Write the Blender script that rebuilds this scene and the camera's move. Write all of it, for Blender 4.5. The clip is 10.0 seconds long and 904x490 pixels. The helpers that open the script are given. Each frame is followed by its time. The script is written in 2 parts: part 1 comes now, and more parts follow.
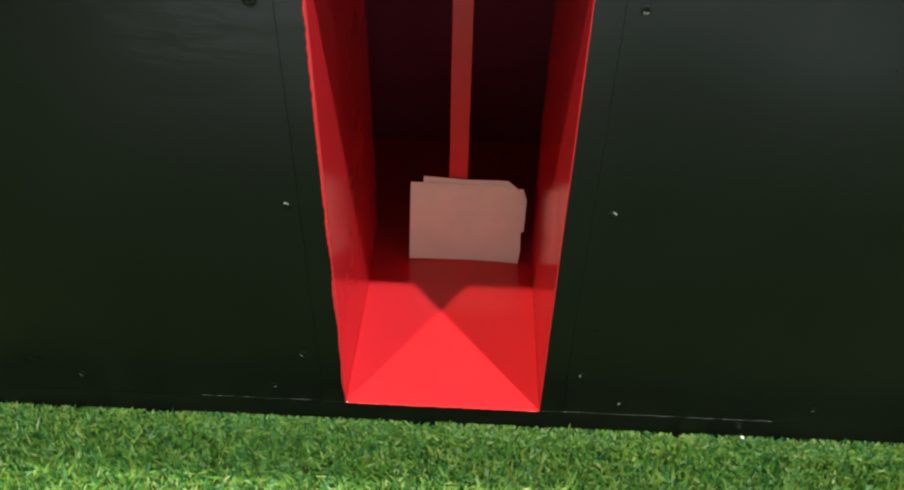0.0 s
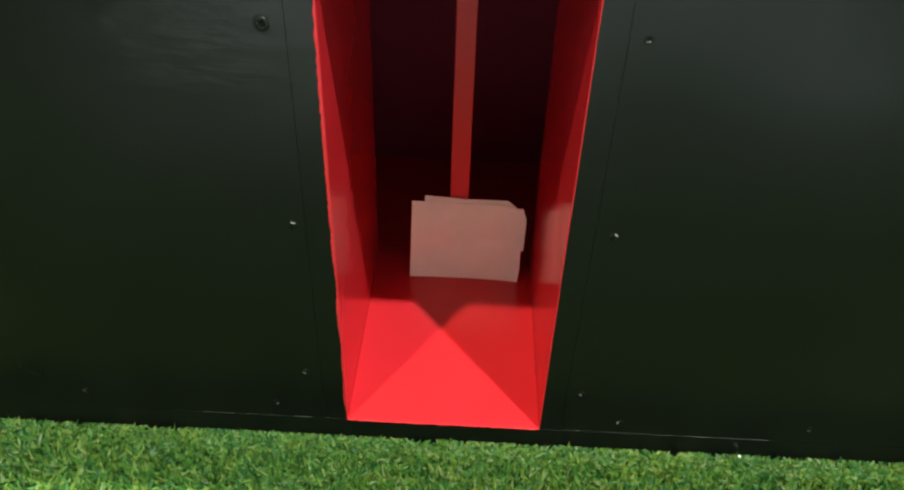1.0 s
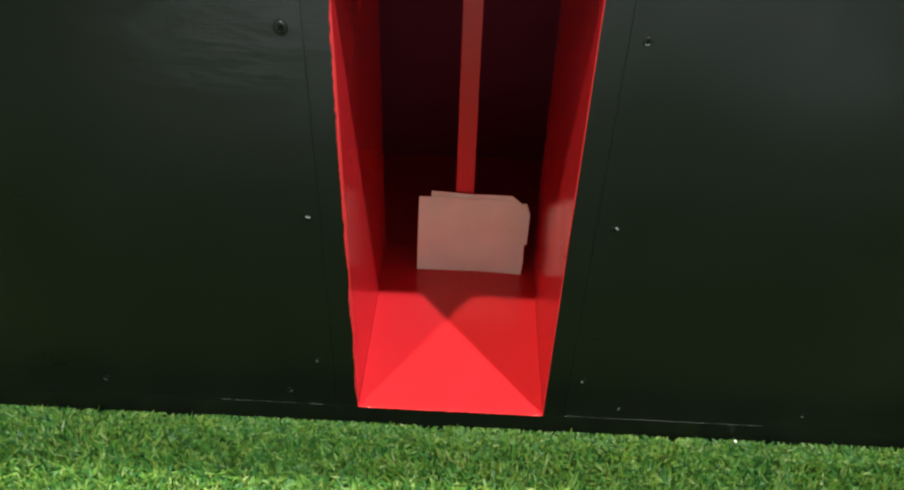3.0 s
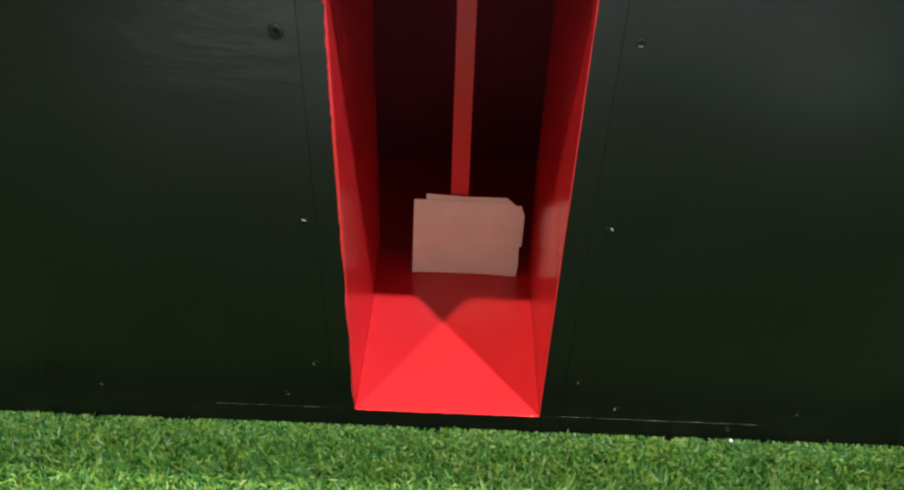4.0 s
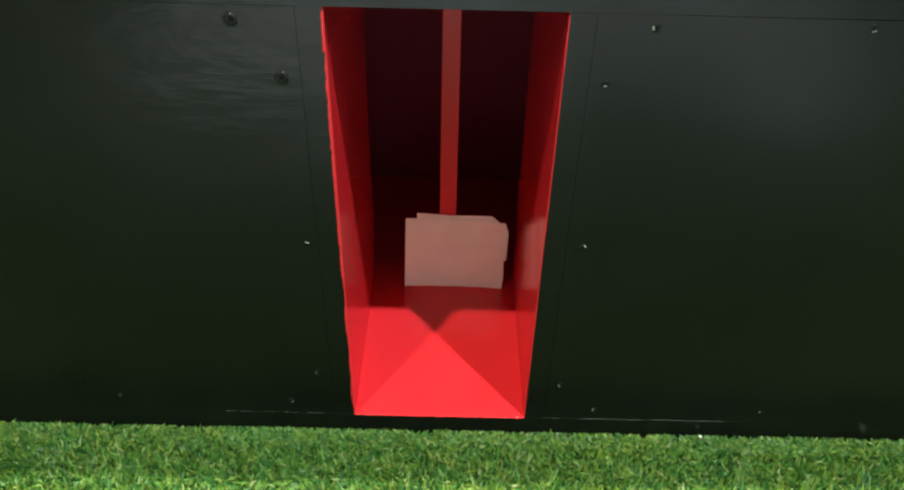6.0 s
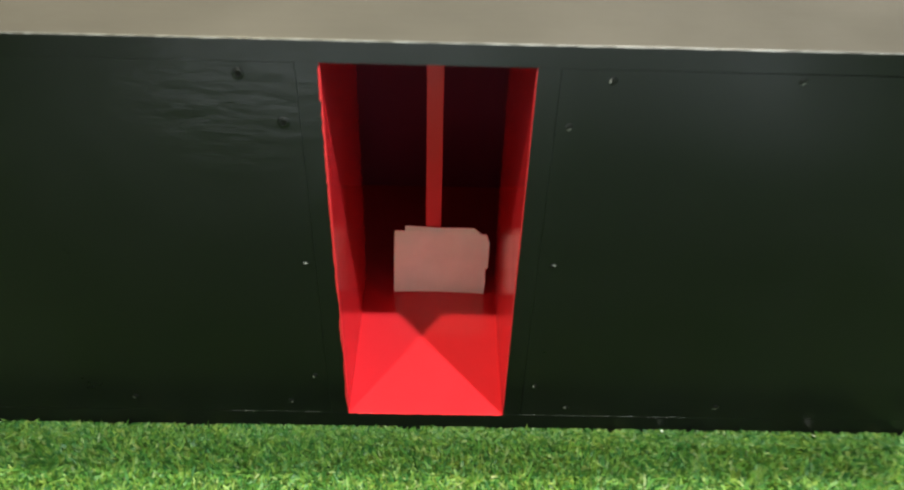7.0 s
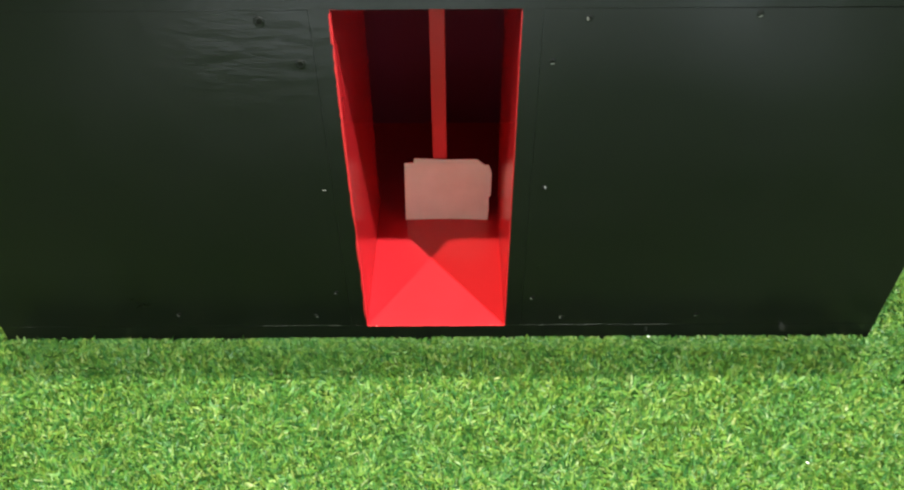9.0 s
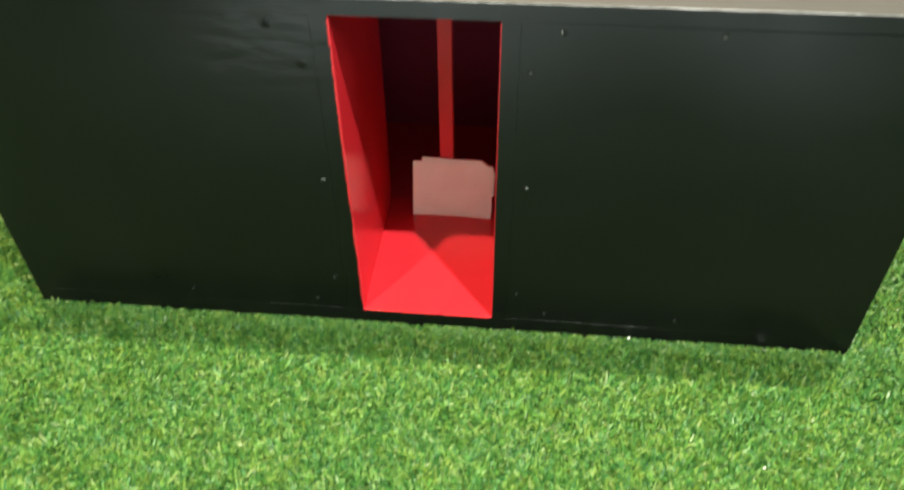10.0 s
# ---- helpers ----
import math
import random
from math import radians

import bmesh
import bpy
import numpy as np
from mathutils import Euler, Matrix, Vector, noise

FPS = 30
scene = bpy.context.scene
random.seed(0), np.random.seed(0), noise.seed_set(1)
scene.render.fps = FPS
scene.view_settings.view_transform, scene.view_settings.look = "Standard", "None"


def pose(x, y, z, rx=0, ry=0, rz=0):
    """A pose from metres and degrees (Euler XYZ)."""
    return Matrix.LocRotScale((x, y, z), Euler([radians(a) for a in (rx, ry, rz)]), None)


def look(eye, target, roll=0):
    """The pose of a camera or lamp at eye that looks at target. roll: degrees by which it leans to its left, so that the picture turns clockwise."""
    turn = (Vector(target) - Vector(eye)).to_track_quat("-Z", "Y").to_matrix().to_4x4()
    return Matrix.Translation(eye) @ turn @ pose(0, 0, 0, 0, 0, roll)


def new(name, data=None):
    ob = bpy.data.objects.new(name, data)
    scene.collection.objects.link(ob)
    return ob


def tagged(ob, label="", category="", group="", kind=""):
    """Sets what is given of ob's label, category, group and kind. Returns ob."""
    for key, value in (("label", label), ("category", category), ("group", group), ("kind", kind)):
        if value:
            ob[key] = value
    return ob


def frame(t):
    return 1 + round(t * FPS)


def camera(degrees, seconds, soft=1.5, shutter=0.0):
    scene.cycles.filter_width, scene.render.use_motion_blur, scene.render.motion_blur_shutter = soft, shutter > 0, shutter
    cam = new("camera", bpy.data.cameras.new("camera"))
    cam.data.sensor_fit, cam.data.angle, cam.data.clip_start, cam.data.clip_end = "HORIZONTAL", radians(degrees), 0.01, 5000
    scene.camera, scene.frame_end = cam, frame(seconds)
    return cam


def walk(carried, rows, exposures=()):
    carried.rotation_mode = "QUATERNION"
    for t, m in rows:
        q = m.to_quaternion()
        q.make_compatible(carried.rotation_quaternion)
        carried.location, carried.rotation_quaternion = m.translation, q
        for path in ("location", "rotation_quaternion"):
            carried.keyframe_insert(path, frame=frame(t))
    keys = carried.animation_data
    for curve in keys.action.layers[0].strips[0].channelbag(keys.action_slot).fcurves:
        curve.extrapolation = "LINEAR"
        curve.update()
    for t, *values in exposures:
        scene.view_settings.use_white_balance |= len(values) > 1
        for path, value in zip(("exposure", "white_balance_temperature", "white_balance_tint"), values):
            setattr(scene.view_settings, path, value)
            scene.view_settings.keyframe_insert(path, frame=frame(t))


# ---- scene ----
cam = camera(60.0, 10.0, soft=2.2, shutter=0.5)
PATH = [
    (0, (0.018, -0.421, 0.526), (-0.03, 1.14, -0.724), 1.3),
    (0.5, (0.012, -0.423, 0.528), (-0.031, 1.153, -0.703), 1.6),
    (1, (0.01, -0.426, 0.534), (-0.02, 1.159, -0.685), 2.1),
    (1.5, (0.007, -0.441, 0.553), (-0.025, 1.147, -0.662), 2.0),
    (2, (0.001, -0.453, 0.538), (-0.041, 1.13, -0.684), 1.8),
    (2.5, (0.0, -0.449, 0.541), (-0.027, 1.137, -0.678), 2.1),
    (2.7, (0.003, -0.448, 0.544), (-0.03, 1.133, -0.681), 2.0),
    (3.8, (0.007, -0.447, 0.551), (-0.013, 1.13, -0.678), 1.9),
    (4, (0.004, -0.45, 0.548), (-0.012, 1.135, -0.672), 1.9),
    (4.5, (0.001, -0.451, 0.552), (0.002, 1.137, -0.664), 2.1),
    (5, (0.003, -0.465, 0.569), (0.018, 1.135, -0.631), 1.8),
    (5.5, (-0.003, -0.475, 0.583), (0.024, 1.126, -0.615), 1.8),
    (5.7, (0.002, -0.487, 0.587), (0.011, 1.118, -0.606), 1.5),
    (6.8, (0.007, -0.502, 0.622), (0.025, 1.068, -0.616), 1.6),
    (7, (0.01, -0.53, 0.661), (0.044, 1.039, -0.579), 1.9),
    (7.5, (0.032, -0.579, 0.702), (0.065, 0.972, -0.56), 1.3),
    (8, (0.033, -0.619, 0.721), (0.053, 0.921, -0.555), 0.6),
    (8.5, (0.032, -0.642, 0.73), (0.055, 0.876, -0.572), -0.1),
    (8.8, (0.028, -0.628, 0.724), (0.026, 0.86, -0.612), -0.6),
    (9, (0.025, -0.61, 0.702), (0.012, 0.866, -0.647), -0.6),
    (9.2, (0.053, -0.598, 0.713), (-0.008, 0.859, -0.657), -0.8),
    (9.5, (0.101, -0.61, 0.76), (-0.014, 0.85, -0.602), -0.9),
    (9.7, (0.103, -0.61, 0.771), (-0.03, 0.838, -0.602), -0.6),
    (10, (0.106, -0.659, 0.731), (-0.06, 0.819, -0.607), -0.9),
]
walk(cam, [(t, look(eye, target, roll)) for t, eye, target, roll in PATH],
     exposures=[(0, 0.0), (5.5, 0.03), (7.0, 0.14), (7.5, 0.34), (8.0, 0.42), (8.5, 0.44), (9.0, 0.44), (9.5, 0.58), (10, 0.40)])

# ---- world and light ----
world = bpy.data.worlds.new("world")
scene.world = world
world.use_nodes = True
world.node_tree.nodes["Background"].inputs["Color"].default_value = (0.75, 0.85, 1.0, 1)
world.node_tree.nodes["Background"].inputs["Strength"].default_value = 0.03

CEILING = 2.70
LAMP_POWER = {(0, 0): 74.0, (1, 0): 119.0, (0, 1): 102.0, (1, 1): 148.0}
LAMP_COLOUR = {(0, 0): (0.95, 0.94, 0.66), (1, 0): (0.90, 1.0, 0.94), (0, 1): (1.0, 0.91, 0.62), (1, 1): (1.0, 0.96, 0.86)}
LAMP_X = (-0.628, 0.749)
LAMP_Y = (-0.865, 0.315)


def ceiling_lamp(x, y, power, colour, size=0.055):
    data = bpy.data.lights.new("downlight", "AREA")
    data.shape, data.size = "DISK", size
    data.energy, data.color = power, colour
    ob = new("downlight", data)
    ob.matrix_basis = pose(x, y, CEILING - 0.03)
    return ob


for i, lamp_x in enumerate(LAMP_X):
    for j, lamp_y in enumerate(LAMP_Y):
        ceiling_lamp(lamp_x, lamp_y, LAMP_POWER[i, j], LAMP_COLOUR[i, j])
# broad fill lights added at the sides of the room, out of view
FAR_FILLS = ((-3.9, -1.9), (3.9, -1.9))
for lamp_x, lamp_y in FAR_FILLS:
    ceiling_lamp(lamp_x, lamp_y, 40.0, (0.94, 1.0, 0.97), 0.36)


# ---- materials ----
def material(name, rough=0.5, spec=0.5):
    m = bpy.data.materials.new(name)
    m.use_nodes = True
    b = m.node_tree.nodes["Principled BSDF"]
    b.inputs["Roughness"].default_value = rough
    b.inputs["Specular IOR Level"].default_value = spec
    return m, m.node_tree.nodes, m.node_tree.links, b


def coords(n, l, scale=(1, 1, 1), kind="Object"):
    tc = n.new("ShaderNodeTexCoord")
    mp = n.new("ShaderNodeMapping")
    mp.inputs["Scale"].default_value = scale
    l.new(tc.outputs[kind], mp.inputs["Vector"])
    return mp.outputs["Vector"]


def noise_tex(n, l, vec, scale, detail=4.0, rough=0.55):
    t = n.new("ShaderNodeTexNoise")
    t.inputs["Scale"].default_value = scale
    t.inputs["Detail"].default_value = detail
    t.inputs["Roughness"].default_value = rough
    l.new(vec, t.inputs["Vector"])
    return t.outputs["Fac"]


def ramp(n, l, fac, stops):
    r = n.new("ShaderNodeValToRGB")
    while len(r.color_ramp.elements) < len(stops):
        r.color_ramp.elements.new(0.5)
    for e, (p, c) in zip(r.color_ramp.elements, stops):
        e.position = p
        e.color = (*c, 1) if len(c) == 3 else c
    l.new(fac, r.inputs["Fac"])
    return r.outputs["Color"]


def remap(n, l, fac, a, b, c, d):
    r = n.new("ShaderNodeMapRange")
    for i, v in zip((1, 2, 3, 4), (a, b, c, d)):
        r.inputs[i].default_value = v
    l.new(fac, r.inputs[0])
    return r.outputs[0]


def mix_rgb(n, l, fac, a, b, blend="MIX"):
    m = n.new("ShaderNodeMix")
    m.data_type, m.blend_type = "RGBA", blend
    l.new(fac, m.inputs[0])
    for sock, v in ((m.inputs[6], a), (m.inputs[7], b)):
        if isinstance(v, tuple):
            sock.default_value = (*v, 1)
        else:
            l.new(v, sock)
    return m.outputs[2]


def bump(n, l, b, height, strength, distance):
    k = n.new("ShaderNodeBump")
    k.inputs["Strength"].default_value = strength
    k.inputs["Distance"].default_value = distance
    l.new(height, k.inputs["Height"])
    l.new(k.outputs["Normal"], b.inputs["Normal"])


def paint(name, dark, light, rough_lo, rough_hi, grain=(6, 60, 60), relief=0.25, spec=0.5, wear=None, wrinkle=None):
    """Brushed or rolled paint over plywood: faint wood grain, uneven gloss, small stains."""
    m, n, l, b = material(name, rough_lo, spec)
    v = coords(n, l)
    vg = coords(n, l, grain)
    big = noise_tex(n, l, v, 5.0, 3)
    fine = noise_tex(n, l, vg, 4.0, 5, 0.65)
    col = ramp(n, l, big, [(0.3, dark), (0.7, light)])
    speck = ramp(n, l, noise_tex(n, l, v, 420.0, 2), [(0.70, (0, 0, 0)), (0.76, (1, 1, 1))])
    if wear:
        col = mix_rgb(n, l, speck, col, wear)
    l.new(col, b.inputs["Base Color"])
    l.new(remap(n, l, noise_tex(n, l, v, 14.0, 5), 0.3, 0.7, rough_lo, rough_hi), b.inputs["Roughness"])
    if wrinkle:
        near = n.new("ShaderNodeVectorMath")
        near.operation = "DISTANCE"
        near.inputs[1].default_value = wrinkle
        l.new(v, near.inputs[0])
        crease = n.new("ShaderNodeMath")
        crease.operation = "MULTIPLY_ADD"
        l.new(remap(n, l, near.outputs["Value"], 0.02, 0.10, 36.0, 0.0), crease.inputs[0])
        l.new(noise_tex(n, l, coords(n, l, (0.3, 1, 1)), 62.0, 3, 0.5), crease.inputs[1])
        l.new(fine, crease.inputs[2])
        fine = crease.outputs[0]
    bump(n, l, b, fine, relief, 0.0012)
    return m


BLACK = paint("black_paint", (0.0024, 0.0027, 0.0029), (0.0040, 0.0044, 0.0047), 0.27, 0.36, (4, 60, 80), 0.06, 0.32, (0.010, 0.010, 0.010), (-0.16, 0.0, 0.395))
RED = paint("red_paint", (0.63, 0.020, 0.028), (0.69, 0.026, 0.036), 0.15, 0.22, (6, 6, 6), 0.004, 0.75)
POST_RED = paint("post_red_paint", (0.52, 0.020, 0.028), (0.60, 0.026, 0.036), 0.34, 0.44, (60, 60, 6), 0.06, 0.4)
# darker red that puts the shade deep inside the box into colour
DARK = paint("dark_red_shade", (0.20, 0.016, 0.040), (0.25, 0.020, 0.050), 0.55, 0.70, (60, 60, 6), 0.08, 0.2)
GREY_TOP = paint("grey_top_paint", (0.026, 0.023, 0.019), (0.037, 0.033, 0.028), 0.28, 0.40, (6, 50, 60), 0.10, 0.5, (0.055, 0.052, 0.046))
# unseen walls and ceiling, kept grey to hold down bounced light
WALL = paint("wall_paint", (0.13, 0.125, 0.12), (0.16, 0.155, 0.15), 0.75, 0.85, (20, 20, 20), 0.1)
CEIL = paint("ceiling_paint", (0.32, 0.32, 0.31), (0.38, 0.38, 0.37), 0.8, 0.9, (20, 20, 20), 0.1)
# south wall only: made lighter as an unseen reflector facing the recess
LIGHT = paint("bounce_wall_paint", (0.28, 0.27, 0.26), (0.33, 0.32, 0.31), 0.6, 0.7, (20, 20, 20), 0.1)
TILE = paint("pale_floor_tile", (0.56, 0.64, 0.75), (0.64, 0.72, 0.82), 0.3, 0.4, (3, 3, 3), 0.05)

# pale tone for the top arris: worn paint plus its highlight
m, n, l, b = material("worn_edge_highlight", 0.22)
b.inputs["Base Color"].default_value = (0.55, 0.55, 0.54, 1)
v = coords(n, l)
l.new(ramp(n, l, noise_tex(n, l, v, 60.0, 4), [(0.35, (0.03, 0.03, 0.03)), (0.65, (0.26, 0.26, 0.27))]), b.inputs["Base Color"])
EDGE = m

# pale streaks colour in the base arris's scuffs and the light it catches
m, n, l, b = material("scuffed_edge_glint", 0.3)
v = coords(n, l, (1, 8, 8))
l.new(ramp(n, l, noise_tex(n, l, v, 26.0, 4, 0.7), [(0.60, (0.003, 0.003, 0.003)), (0.74, (0.12, 0.12, 0.115))]), b.inputs["Base Color"])
SCUFF_GLINT = m

# pale diffuse metal: bare spots with the rim's glint coloured in
m, n, l, b = material("screw_metal_glint", 0.34)
v = coords(n, l)
worn = noise_tex(n, l, v, 500.0, 3)
l.new(ramp(n, l, worn, [(0.30, (0.03, 0.03, 0.03)), (0.60, (0.48, 0.48, 0.47))]), b.inputs["Base Color"])
l.new(remap(n, l, worn, 0.35, 0.60, 0.0, 0.3), b.inputs["Metallic"])
SCREW = m

# grey that draws both chipped paint and glints on the base edge
m, n, l, b = material("chipped_paint_glint", 0.34)
v = coords(n, l)
l.new(ramp(n, l, noise_tex(n, l, v, 500.0, 3), [(0.35, (0.008, 0.008, 0.008)), (0.65, (0.17, 0.17, 0.165))]), b.inputs["Base Color"])
CHIP_GLINT = m

# near-black colour for the shade inside a screw's slot
m, n, l, b = material("pit_shade", 0.6, 0.15)
b.inputs["Base Color"].default_value = (0.0025, 0.0025, 0.0025, 1)
PIT = m

m, n, l, b = material("white_card", 0.6, 0.3)
v = coords(n, l)
l.new(ramp(n, l, noise_tex(n, l, v, 30.0, 4), [(0.3, (0.78, 0.78, 0.75)), (0.7, (0.86, 0.86, 0.83))]), b.inputs["Base Color"])
bump(n, l, b, noise_tex(n, l, v, 900.0, 3), 0.15, 0.0004)
CARD = m

# turf blade: many greens, some straw, light passes through
m, n, l, b = material("turf_blade", 0.45, 0.32)
geo = n.new("ShaderNodeNewGeometry")
patch = noise_tex(n, l, coords(n, l), 9.0, 3)
one = ramp(n, l, geo.outputs["Random Per Island"], [
    (0.0, (0.018, 0.090, 0.028)), (0.22, (0.036, 0.140, 0.034)), (0.49, (0.066, 0.192, 0.036)),
    (0.72, (0.108, 0.224, 0.044)), (0.90, (0.142, 0.246, 0.058)), (0.97, (0.165, 0.26, 0.085)), (1.0, (0.22, 0.32, 0.19))])
clump = noise_tex(n, l, coords(n, l), 55.0, 2)
spots = n.new("ShaderNodeMath")
spots.operation = "ADD"
l.new(remap(n, l, patch, 0.3, 0.7, 0.0, 0.5), spots.inputs[0])
l.new(remap(n, l, clump, 0.3, 0.7, 0.0, 0.5), spots.inputs[1])
tone = ramp(n, l, spots.outputs[0], [(0.15, (0.77, 0.83, 0.74)), (0.5, (1.10, 0.97, 0.84)), (0.85, (1.28, 1.02, 0.72))])
mul = n.new("ShaderNodeMix")
mul.data_type, mul.blend_type = "RGBA", "MULTIPLY"
mul.inputs[0].default_value = 1.0
l.new(one, mul.inputs[6])
l.new(tone, mul.inputs[7])
l.new(mul.outputs[2], b.inputs["Base Color"])
tr = n.new("ShaderNodeBsdfTranslucent")
l.new(mul.outputs[2], tr.inputs["Color"])
mx = n.new("ShaderNodeMixShader")
mx.inputs[0].default_value = 0.36
l.new(b.outputs[0], mx.inputs[1])
l.new(tr.outputs[0], mx.inputs[2])
l.new(mx.outputs[0], n["Material Output"].inputs["Surface"])
BLADE = m

m, n, l, b = material("turf_backing", 0.8, 0.2)
v = coords(n, l)
l.new(ramp(n, l, noise_tex(n, l, v, 240.0, 5, 0.7), [(0.3, (0.008, 0.026, 0.008)), (0.5, (0.032, 0.085, 0.016)), (0.7, (0.080, 0.150, 0.028))]), b.inputs["Base Color"])
bump(n, l, b, noise_tex(n, l, v, 300.0, 4), 0.8, 0.008)
TURF = m

m, n, l, b = material("lamp_glow", 0.5)
b.inputs["Base Color"].default_value = (0.9, 0.9, 0.88, 1)
b.inputs["Emission Color"].default_value = (1, 0.95, 0.87, 1)
b.inputs["Emission Strength"].default_value = 6.0
GLOW = m


# ---- mesh helpers ----
def box_into(bm, lo, hi, bevel=0.0, mat=0):
    """A box from corner to corner, its edges softened by bevel, joined into bm."""
    vs = bmesh.ops.create_cube(bm, size=1.0)["verts"]
    for w in vs:
        w.co = Vector([lo[i] + (w.co[i] + 0.5) * (hi[i] - lo[i]) for i in range(3)])
    faces = list({f for w in vs for f in w.link_faces})
    for f in faces:
        f.material_index = mat
    if bevel:
        edges = list({e for f in faces for e in f.edges})
        bmesh.ops.bevel(bm, geom=edges, offset=bevel, segments=2, profile=0.5, affect="EDGES")
    return bm


def mesh_of(name, bm, *mats):
    me = bpy.data.meshes.new(name)
    bm.normal_update()
    bm.to_mesh(me)
    bm.free()
    for k in mats:
        me.materials.append(k)
    return me


def part(name, bm, mats, parent, label=""):
    """One mesh object under a thing or a part."""
    mats = mats if isinstance(mats, (list, tuple)) else [mats]
    ob = new(name, mesh_of(name, bm, *mats))
    ob.parent = parent
    return tagged(ob, label)


def block(name, lo, hi, mat, parent=None, bevel=0.0006, label=""):
    return part(name, box_into(bmesh.new(), lo, hi, bevel), mat, parent, label)


# ---- the room ----
GROUND = -0.012
ROOM = (-4.6, 4.6, -3.2, 1.9)


def structure(name, lo, hi, mat, label):
    return tagged(block(name, lo, hi, mat, None, 0.0), label, "room", kind="structure")


structure("floor", (ROOM[0], ROOM[2], GROUND - 0.13), (ROOM[1], ROOM[3], GROUND - 0.006), TILE, "pale grey smooth floor under the turf")
structure("wall_north", (ROOM[0], ROOM[3], GROUND - 0.13), (ROOM[1], ROOM[3] + 0.12, CEILING), WALL, "plain warm grey wall, out of view, darkened to cut bounced light")
structure("wall_south", (ROOM[0], ROOM[2] - 0.12, GROUND - 0.13), (ROOM[1], ROOM[2], CEILING), LIGHT, "plain light grey wall, out of view, lightened to bounce light into the recess")
structure("wall_west", (ROOM[0] - 0.12, ROOM[2] - 0.12, GROUND - 0.13), (ROOM[0], ROOM[3] + 0.12, CEILING), WALL, "plain warm grey wall, out of view, darkened to cut bounced light")
structure("wall_east", (ROOM[1], ROOM[2] - 0.12, GROUND - 0.13), (ROOM[1] + 0.12, ROOM[3] + 0.12, CEILING), WALL, "plain warm grey wall, out of view, darkened to cut bounced light")
structure("ceiling", (ROOM[0] - 0.12, ROOM[2] - 0.12, CEILING), (ROOM[1] + 0.12, ROOM[3] + 0.12, CEILING + 0.1), CEIL, "plain grey ceiling, out of view, darkened to cut bounced light")
TURF_X, TURF_Y = (-2.2, 2.2), (-0.73, 1.6)
bm = box_into(bmesh.new(), (TURF_X[0], TURF_Y[0], GROUND - 0.006), (TURF_X[1], TURF_Y[1], GROUND))
# unseen outer strips, added to shape floor bounce and the box front's reflections
for x0, x1, y0 in ((TURF_X[0], -0.62, -2.6), (0.14, 0.50, -1.05), (0.78, TURF_X[1], -2.6)):
    box_into(bm, (x0, y0, GROUND - 0.006), (x1, TURF_Y[0], GROUND))
tagged(part("ground", bm, TURF, None), "green artificial turf laid on the floor, with unseen outer strips added to shape reflections", "ground", kind="structure")


def ceiling_light(x, y, scale=1.0):
    root = tagged(new("ceiling_light"), "round recessed ceiling downlight, switched on", "lamp", "ceiling downlights")
    root.matrix_basis = pose(x, y, CEILING) @ Matrix.Diagonal((scale, scale, 1, 1))
    bm = bmesh.new()
    rings = []
    for r, z in ((0.034, -0.001), (0.034, -0.010), (0.050, -0.010), (0.054, -0.006), (0.054, -0.001)):
        rings.append([bm.verts.new((r * math.cos(a * math.tau / 32), r * math.sin(a * math.tau / 32), z)) for a in range(32)])
    for r0, r1 in zip(rings, rings[1:]):
        for i in range(32):
            bm.faces.new((r0[i], r1[i], r1[(i + 1) % 32], r0[(i + 1) % 32]))
    part("trim_ring", bm, CEIL, root)
    bm = bmesh.new()
    bmesh.ops.create_cone(bm, cap_ends=True, segments=32, radius1=0.033, radius2=0.033, depth=0.004, matrix=pose(0, 0, -0.004))
    part("lens", bm, GLOW, root, "glowing frosted lens")


for lamp_x in LAMP_X:
    for lamp_y in LAMP_Y:
        ceiling_light(lamp_x, lamp_y)
# oversized unseen fittings for the added fill lights
for lamp_x, lamp_y in FAR_FILLS:
    ceiling_light(lamp_x, lamp_y, 5.5)

# ---- the black box ----
HALF = 0.509        # half the box's width
TOP = 0.427         # top of the box
FLOOR = 0.018       # floor of the red recess
SLOT = 0.080        # half the recess's width
POST = 0.206        # the post stands this far in
DEEP = 0.226        # depth of the recess, open to the hollow box behind
BACK = 0.54         # depth of the box
PLY = 0.018

box = tagged(new("display_box"), "black painted plywood box with tall red recess, on artificial turf", "box")
bm = box_into(bmesh.new(), (-HALF, 0.0002, GROUND), (HALF, BACK, FLOOR - 0.0004), 0.0002)
for f in bm.faces:
    if 0.2 < f.normal.z < 0.95 and f.normal.y < -0.2:
        f.material_index = 1
part("base_panel", bm, [BLACK, SCUFF_GLINT], box)
block("side_panel", (-HALF, PLY, FLOOR), (-HALF + PLY, BACK, TOP - PLY - 0.001), BLACK, box)
block("side_panel", (HALF - PLY, PLY, FLOOR), (HALF, BACK, TOP - PLY - 0.001), BLACK, box)
block("rear_panel", (-HALF + PLY + 0.001, BACK - PLY, FLOOR), (HALF - PLY - 0.001, BACK, TOP - PLY - 0.001), BLACK, box)

# top panel: grey face, black front edge, arris pale from wear and painted highlight
bm = box_into(bmesh.new(), (-HALF, 0.0, TOP - PLY), (HALF, BACK, TOP))
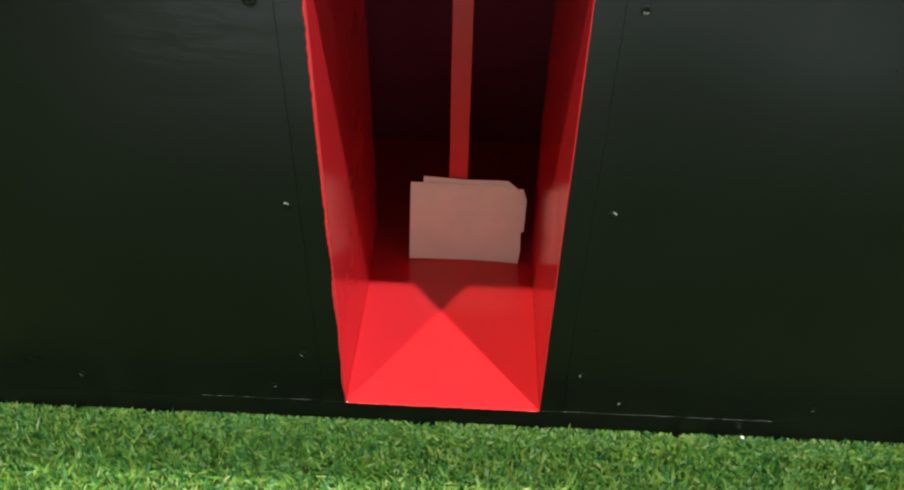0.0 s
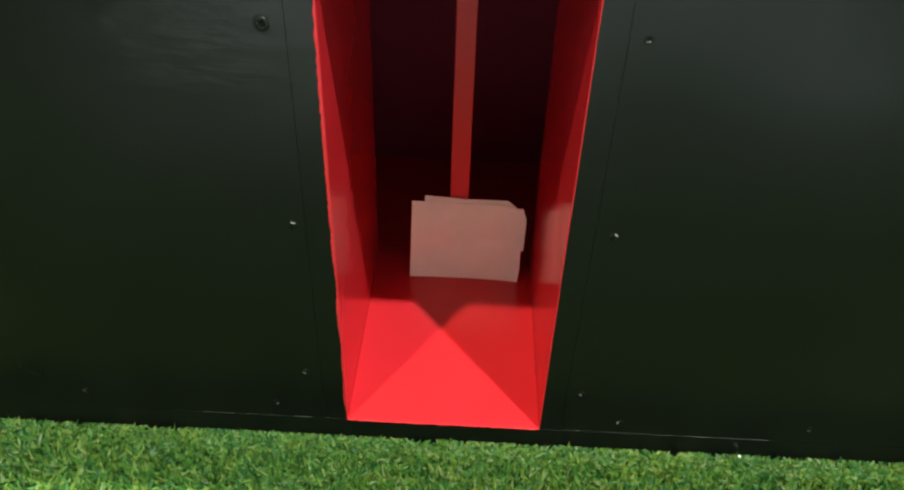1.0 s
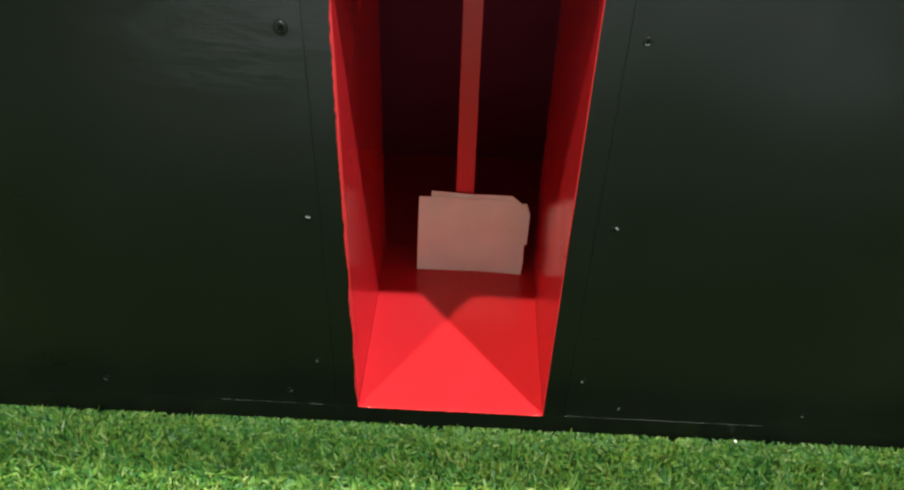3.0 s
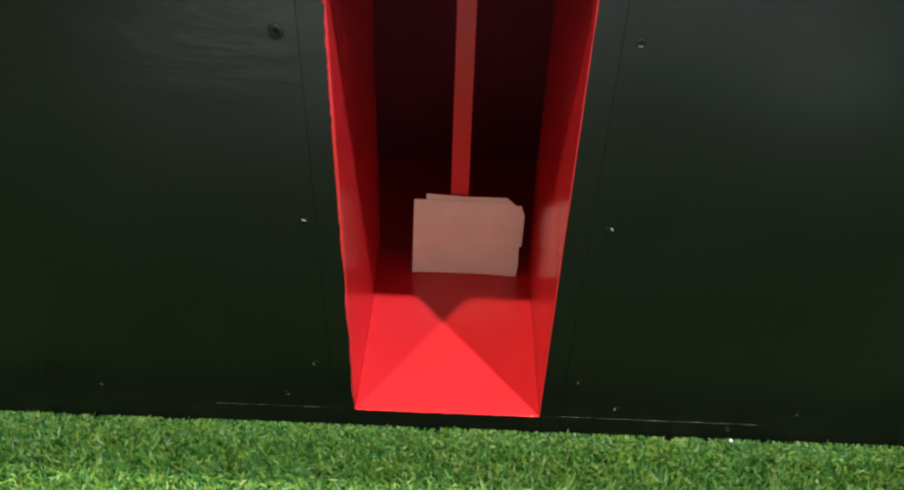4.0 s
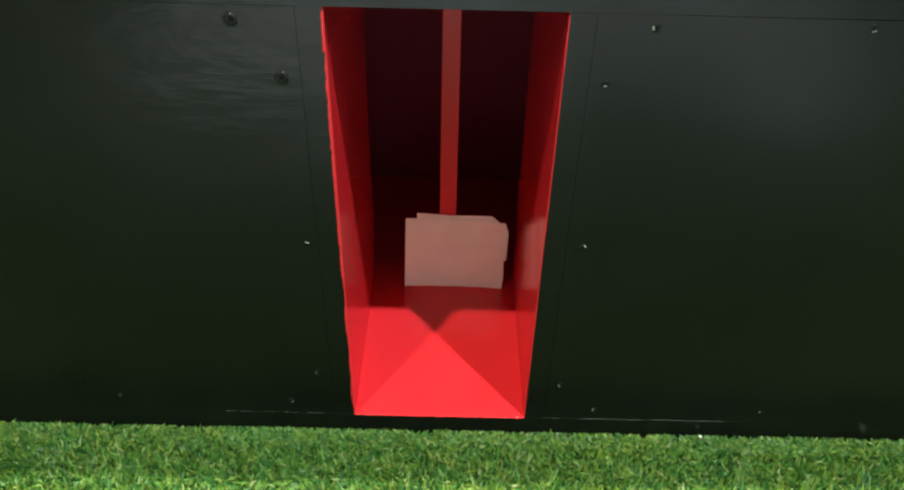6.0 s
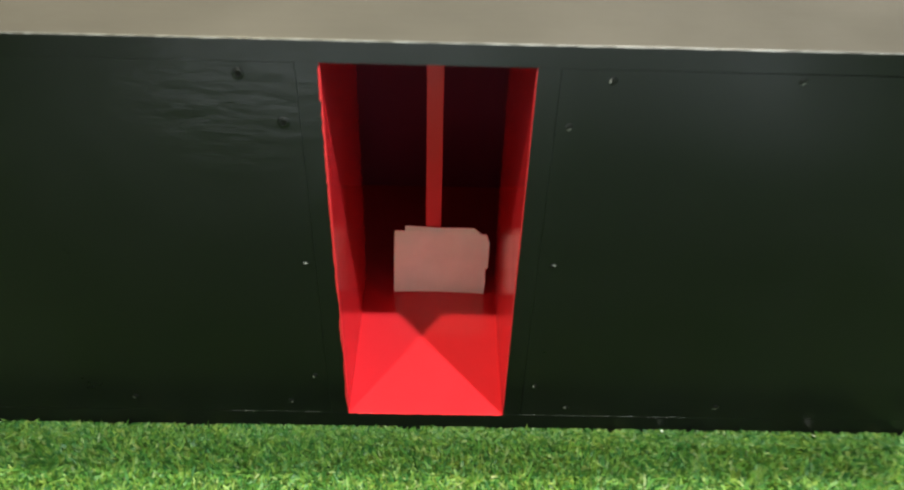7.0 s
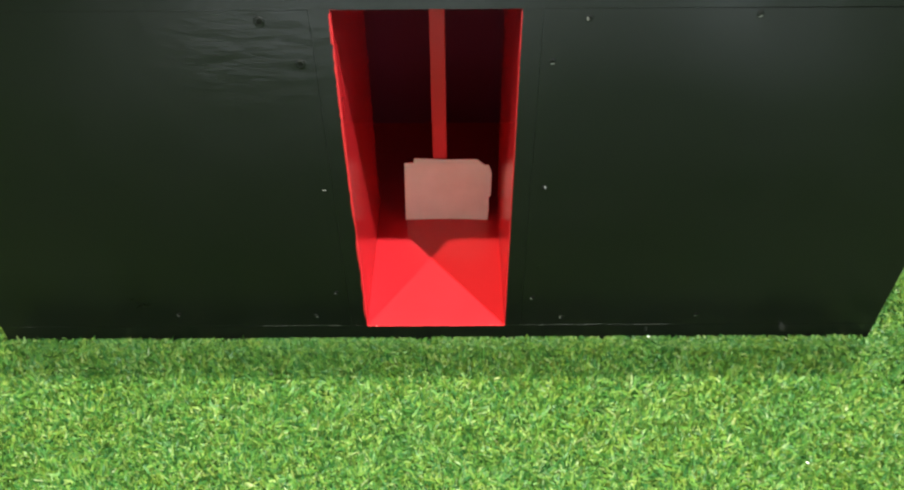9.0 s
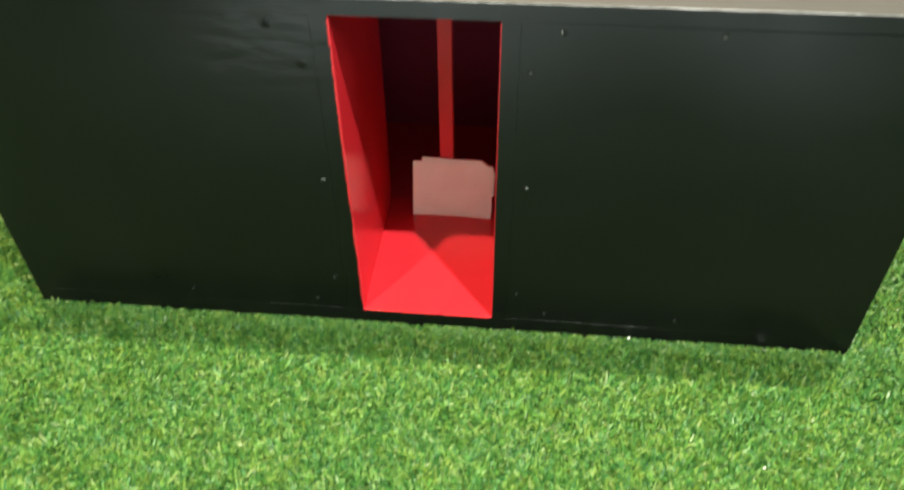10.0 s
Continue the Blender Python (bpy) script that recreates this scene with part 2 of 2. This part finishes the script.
arris = [e for e in bm.edges if all(w.co.z > TOP - 0.001 for w in e.verts)]
bmesh.ops.bevel(bm, geom=arris, offset=0.0009, segments=2, profile=0.5, affect="EDGES")
bm.normal_update()
for f in bm.faces:
    c = f.calc_center_median()
    if f.normal.z > 0.9:
        f.material_index = 1
    elif f.normal.z > 0.2 and f.normal.y < -0.2:
        f.material_index = 2
part("top_panel", bm, [BLACK, GREY_TOP, EDGE], box, "warm grey top with black front edge, arris pale from wear and a painted highlight")


def front_panel(x0, x1, gap0, gap1):
    """A front board whose upper edge sags from gap0 at its left to gap1 at its right."""
    bm = box_into(bmesh.new(), (x0, 0.0, FLOOR + 0.0002), (x1, PLY, TOP - PLY), 0.00012)
    for w in bm.verts:
        if w.co.z > TOP - PLY - 0.002:
            k = (w.co.x - x0) / (x1 - x0)
            w.co.z -= gap0 + (gap1 - gap0) * k
    return part("front_panel", bm, BLACK, box)


front_panel(-HALF, -SLOT - PLY - 0.0001, 0.0001, 0.0002)
front_panel(SLOT + PLY + 0.0001, HALF, 0.0001, 0.0012)


def divider(side):
    """An upright at the recess's side: black front edge, red inside."""
    x0, x1 = sorted((side * SLOT, side * (SLOT + PLY)))
    bm = box_into(bmesh.new(), (x0, 0.0002, FLOOR - 0.0003), (x1, DEEP, TOP - PLY - 0.0001), 0.00012)
    for f in bm.faces:
        if f.normal.x * side < -0.3:
            f.material_index = 1
    return part("recess_side", bm, [BLACK, RED], box, "red painted side with a black front edge")


divider(-1)
divider(1)
bm = box_into(bmesh.new(), (-SLOT + 0.0001, -0.0008, FLOOR - 0.0003), (SLOT - 0.0001, DEEP + 0.001, FLOOR + 0.0006), 0.0003)
part("recess_floor", bm, RED, box, "glossy red painted floor of the recess")
block("inner_floor", (-0.30, DEEP + 0.001, FLOOR - 0.0003), (0.30, 0.42, FLOOR + 0.0006), RED, box, 0.0, "red painted boards behind the post")
# board added across the hollow; its dark colour stands for deep shade
block("shade_board", (-HALF + PLY + 0.001, 0.42, FLOOR), (HALF - PLY - 0.001, 0.432, TOP - PLY - 0.001), DARK, box, 0.0, "added board across the hollow inside, its dark red standing for deep shade")
block("post", (-0.0055, POST, FLOOR + 0.0008), (0.0125, POST + 0.018, TOP - PLY - 0.0005), POST_RED, box, 0.0008, "upright red wooden post inside the recess")


def paint_lip(side):
    """A ragged lip of red paint that ran over the recess's front corner."""
    rnd = random.Random(5 + side)
    bm = bmesh.new()
    rows = []
    z = FLOOR
    wide = 0.0008
    while z < TOP - PLY - 0.002:
        wide = max(0.0002, min(0.0022, wide + rnd.uniform(-0.0006, 0.0006)))
        if rnd.random() < 0.04:
            wide = 0.0026
        e = wide * (1.0 if side < 0 else 0.15)
        out = side * e
        rows.append([bm.verts.new(c) for c in ((side * SLOT - side * 0.0004, 0.0012, z), (side * SLOT - side * 0.0004, -0.0003, z),
                                               (side * SLOT + out * 0.7, -0.0005, z), (side * SLOT + out, 0.0006, z))])
        z += rnd.uniform(0.0012, 0.003)
    for a, c in zip(rows, rows[1:]):
        for i in range(3):
            bm.faces.new((a[i], a[i + 1], c[i + 1], c[i]))
    for f in bm.faces:
        f.smooth = True
    return part("paint_lip", bm, POST_RED, box, "ragged edge of red paint")


paint_lip(-1)
paint_lip(1)


def screw_mesh(proud, size, bare_glint):
    """A cross-head screw set in thick paint, axis along y, face to -y; the flag paints bare metal and its glint on the
    upper rim.
    """
    bm = bmesh.new()
    seg = 24

    def ring(r, d):
        return [bm.verts.new((size * r * math.cos(i * math.tau / seg), d, size * r * math.sin(i * math.tau / seg))) for i in range(seg)]

    rings = [ring(r, d) for r, d in ((0.0064, 0.0003), (0.0054, -0.0003), (0.0047, 0.0001), (0.0043, -proud * 0.6), (0.0034, -proud), (0.0020, -proud * 1.05), (0.0016, -proud * 0.2))]
    for k, (a, c) in enumerate(zip(rings, rings[1:])):
        for i in range(seg):
            f = bm.faces.new((a[i], a[(i + 1) % seg], c[(i + 1) % seg], c[i]))
            f.smooth = True
            if k == 5:
                f.material_index = 1
            if bare_glint and k in (3, 4) and 4 <= i <= 8:
                f.material_index = 2
    bm.faces.new(rings[-1]).material_index = 1
    # slightly raised dark bars drawn as the shaded cross slot
    for lo, hi in (((-0.0030, -proud - 0.0001, -0.0005), (0.0030, -proud * 0.4, 0.0005)), ((-0.0005, -proud - 0.00012, -0.0030), (0.0005, -proud * 0.4, 0.0030))):
        box_into(bm, (size * lo[0], lo[1], size * lo[2]), (size * hi[0], hi[1], size * hi[2]), 0.0, 1)
    bmesh.ops.recalc_face_normals(bm, faces=bm.faces)
    return mesh_of("screw", bm, BLACK, PIT, SCREW)


PROUD, FLUSH = screw_mesh(0.0011, 0.95, False), screw_mesh(0.0006, 0.62, True)
for x, z, me in ((-0.111, 0.359, PROUD), (-0.140, 0.399, PROUD), (0.109, 0.360, FLUSH), (0.137, 0.400, FLUSH), (0.111, 0.220, FLUSH),
                 (-0.107, 0.217, FLUSH), (0.110, 0.063, FLUSH), (-0.110, 0.073, FLUSH), (-0.295, 0.038, FLUSH), (-0.138, 0.035, FLUSH),
                 (0.299, 0.035, FLUSH), (0.145, 0.031, FLUSH), (0.278, 0.403, FLUSH)):
    s = new("screw", me)
    s.parent = box
    s.matrix_basis = Matrix.Translation((x, 0.0, z)) @ Matrix.Rotation(x * 31 + z * 17, 4, "Y")

# bead of red paint along the front of the recess floor
rnd = random.Random(3)
bm = bmesh.new()
rows = []
x = -SLOT + 0.001
while x < SLOT - 0.001:
    rr = rnd.uniform(0.0003, 0.0009)
    rows.append([bm.verts.new((x, -0.0008 + rr * math.sin(a) * -1 + 0.0002, FLOOR + 0.0005 + rr * (math.cos(a) - 0.6))) for a in (-1.2, -0.5, 0.2, 0.9, 1.6, 2.2)])
    x += rnd.uniform(0.001, 0.003)
for a, c in zip(rows, rows[1:]):
    for i in range(5):
        bm.faces.new((a[i], a[i + 1], c[i + 1], c[i]))
for f in bm.faces:
    f.smooth = True
part("paint_bead", bm, RED, box, "bead of red paint on the floor's front edge")


def chipped_edge_glint(x0, x1, seed):
    """Thin broken pale dashes along the base's upper edge, for chipped paint and painted glints, each a part."""
    rnd = random.Random(seed)
    x, z = x0, FLOOR + 0.0006
    while x < x1:
        bm = bmesh.new()
        run = rnd.uniform(0.004, 0.024)
        thick = rnd.uniform(0.00006, 0.00022)
        steps = 6
        low = [bm.verts.new((x + run * i / steps, -0.0002, z - thick * (0.2 + rnd.random()) * (0 if i in (0, steps) else 1))) for i in range(steps + 1)]
        high = [bm.verts.new((x + run * i / steps, -0.0001, z + thick * 0.4)) for i in range(steps + 1)]
        for i in range(steps):
            bm.faces.new((low[i], low[i + 1], high[i + 1], high[i]))
        part("paint_chip_glint", bm, CHIP_GLINT, box)
        x += run + rnd.uniform(0.0005, 0.009)


chipped_edge_glint(-0.20, -0.115, 8)
chipped_edge_glint(0.100, 0.250, 9)

# ---- the loose card in the recess ----
W_CARD, H_CARD = 0.111, 0.087
FRONT_LEAF = ((0, 0), (0.5, -0.004), (0.985, 0), (0.995, 0.2), (0.985, 0.42), (0.99, 0.80), (0.955, 0.95), (0.80, 0.985), (0.46, 0.97), (0.2, 0.98), (0, 0.985))
BACK_LEAF = ((0.11, 0.05), (0.97, 0.05), (0.98, 0.42), (1.012, 0.43), (1.012, 0.83), (0.975, 0.96), (0.93, 0.955), (0.84, 1.04), (0.46, 1.02), (0.11, 1.05))


def leaf(name, outline, behind, parent, label):
    """A limp sheet of card with a slight bow and a worn outline."""
    bm = bmesh.new()
    face = bm.faces.new([bm.verts.new(((x - 0.5) * W_CARD, 0, y * H_CARD)) for x, y in outline])
    bmesh.ops.triangulate(bm, faces=[face])
    bmesh.ops.subdivide_edges(bm, edges=bm.edges[:], cuts=3, use_grid_fill=True)
    for w in bm.verts:
        w.co.y = behind + 0.004 * math.cos(w.co.x / W_CARD * 2.6) + 0.003 * (w.co.z / H_CARD) ** 2
    bmesh.ops.solidify(bm, geom=bm.faces[:], thickness=0.0005)
    return part(name, bm, CARD, parent, label)


card = tagged(new("card"), "folded piece of white card standing inside the red recess", "card")
card.matrix_basis = pose(0.012, POST - 0.020, FLOOR + 0.0010, -6, 1.0, 0)
leaf("front_leaf", FRONT_LEAF, 0.0, card, "")
leaf("back_leaf", BACK_LEAF, 0.0011, card, "torn back leaf with a clipped corner")


# ---- scraps in the turf ----
def scrap(x, y, size, turn):
    rnd = random.Random(int(x * 1000))
    bm = bmesh.new()
    ring = [bm.verts.new((size * rnd.uniform(0.6, 1.1) * math.cos(a), size * rnd.uniform(0.4, 0.8) * math.sin(a), rnd.uniform(-0.0008, 0.0012)))
            for a in (i * math.tau / 7 for i in range(7))]
    bm.faces.new(ring)
    bmesh.ops.solidify(bm, geom=bm.faces[:], thickness=0.0006)
    ob = new("paper_scrap", mesh_of("paper_scrap", bm, CARD))
    ob.matrix_basis = pose(x, y, 0.0028, turn, 20, turn * 3)
    tagged(ob, "tiny white paper scrap caught in the turf", "litter", "scraps in the turf")


for x, y, size, turn in ((0.409, -0.009, 0.0050, 40), (0.248, -0.006, 0.0024, 15), (0.378, -0.174, 0.0018, 25)):
    scrap(x, y, size, turn)


# ---- turf blades ----
def blades(count, x0, x1, y0, y1, seed, keep):
    rng = np.random.default_rng(seed)
    x, y = rng.uniform(x0, x1, count), rng.uniform(y0, y1, count)
    ok = keep(x, y)
    x, y = x[ok], y[ok]
    k = len(x)
    turn = 2.2 * np.sin(x * 61 + 2 * np.sin(y * 37)) + 2.0 * np.cos(y * 73 + 2 * np.sin(x * 29)) + rng.normal(0, 1.3, k)
    length = rng.uniform(0.008, 0.017, k)
    length *= np.where((y > -0.03) & (np.abs(x) < HALF + 0.02), 0.7, 1.0)
    width = rng.uniform(0.0006, 0.0014, k)
    lean = rng.uniform(0.55, 1.5, k)
    curl = rng.normal(0.35, 1.3, k)
    twist = rng.uniform(-0.9, 0.9, k)
    steps = np.array([0.0, 0.38, 0.72, 1.0])
    taper = np.array([1.0, 1.0, 0.75, 0.12])
    px, pz = np.zeros((k, 4)), np.zeros((k, 4))
    for i in range(1, 4):
        mid = (steps[i] + steps[i - 1]) / 2
        ang = lean + curl * mid
        d = length * (steps[i] - steps[i - 1])
        px[:, i] = px[:, i - 1] + d * np.sin(ang)
        pz[:, i] = pz[:, i - 1] + d * np.cos(ang)
    pz = np.maximum(pz, 0.002 * steps) + rng.uniform(0, 0.007, k)[:, None]
    ca, sa = np.cos(turn)[:, None], np.sin(turn)[:, None]
    side = (twist[:, None] * steps)
    wx = -np.sin(turn[:, None] + side) * width[:, None] * taper
    wy = np.cos(turn[:, None] + side) * width[:, None] * taper
    wz = np.sin(side) * width[:, None] * taper
    cx, cy, cz = x[:, None] + px * ca, y[:, None] + px * sa, GROUND + pz
    a = np.stack((cx + wx, cy + wy, cz + wz), -1)
    c = np.stack((cx - wx, cy - wy, cz - wz), -1)
    return np.stack((a, c), 2).reshape(-1, 3)     # blade, step, side


def outside_box(x, y):
    return ~((np.abs(x) < HALF + 0.002) & (y > -0.003) & (y < BACK + 0.002))


def fringe(count, seed):
    """Short upright tufts pressed against the foot of the box, an even edge."""
    rng = np.random.default_rng(seed)
    co = blades(count, -HALF - 0.01, HALF + 0.01, -0.022, -0.0035, seed, outside_box).reshape(-1, 8, 3)
    tall = co[:, :, 2].max(axis=1) - GROUND
    want = rng.uniform(0.0085, 0.0125, len(co))
    co[:, :, 2] = GROUND + (co[:, :, 2] - GROUND) * (want / np.maximum(tall, 0.003))[:, None]
    co[:, :, 1] = np.minimum(co[:, :, 1], -0.0006)
    return co.reshape(-1, 3)


def blade_mesh(name, chunks, label):
    co = np.concatenate(chunks)
    k = len(co) // 8
    base = np.arange(k)[:, None, None] * 8
    quad = np.array([[0, 1, 3, 2], [2, 3, 5, 4], [4, 5, 7, 6]])[None]
    loops = (base + quad).reshape(-1).astype(np.int32)
    me = bpy.data.meshes.new(name)
    me.vertices.add(len(co))
    me.vertices.foreach_set("co", co.astype(np.float32).ravel())
    me.loops.add(len(loops))
    me.loops.foreach_set("vertex_index", loops)
    me.polygons.add(len(loops) // 4)
    me.polygons.foreach_set("loop_start", np.arange(0, len(loops), 4, dtype=np.int32))
    me.update(calc_edges=True)
    me.materials.append(BLADE)
    ob = new(name, me)
    return tagged(ob, label, "turf", kind="stuff")


blade_mesh("grass", [
    blades(270000, -0.72, 0.78, -0.42, 0.0, 1, outside_box),
    fringe(16000, 6),
    blades(45000, HALF, 0.95, -0.02, 0.6, 2, outside_box),
    blades(45000, -0.95, -HALF, -0.02, 0.6, 3, outside_box),
    blades(20000, -1.3, 1.3, TURF_Y[0], 0.9, 4, outside_box),
], "short green artificial turf with yellowish and dark green curled blades")
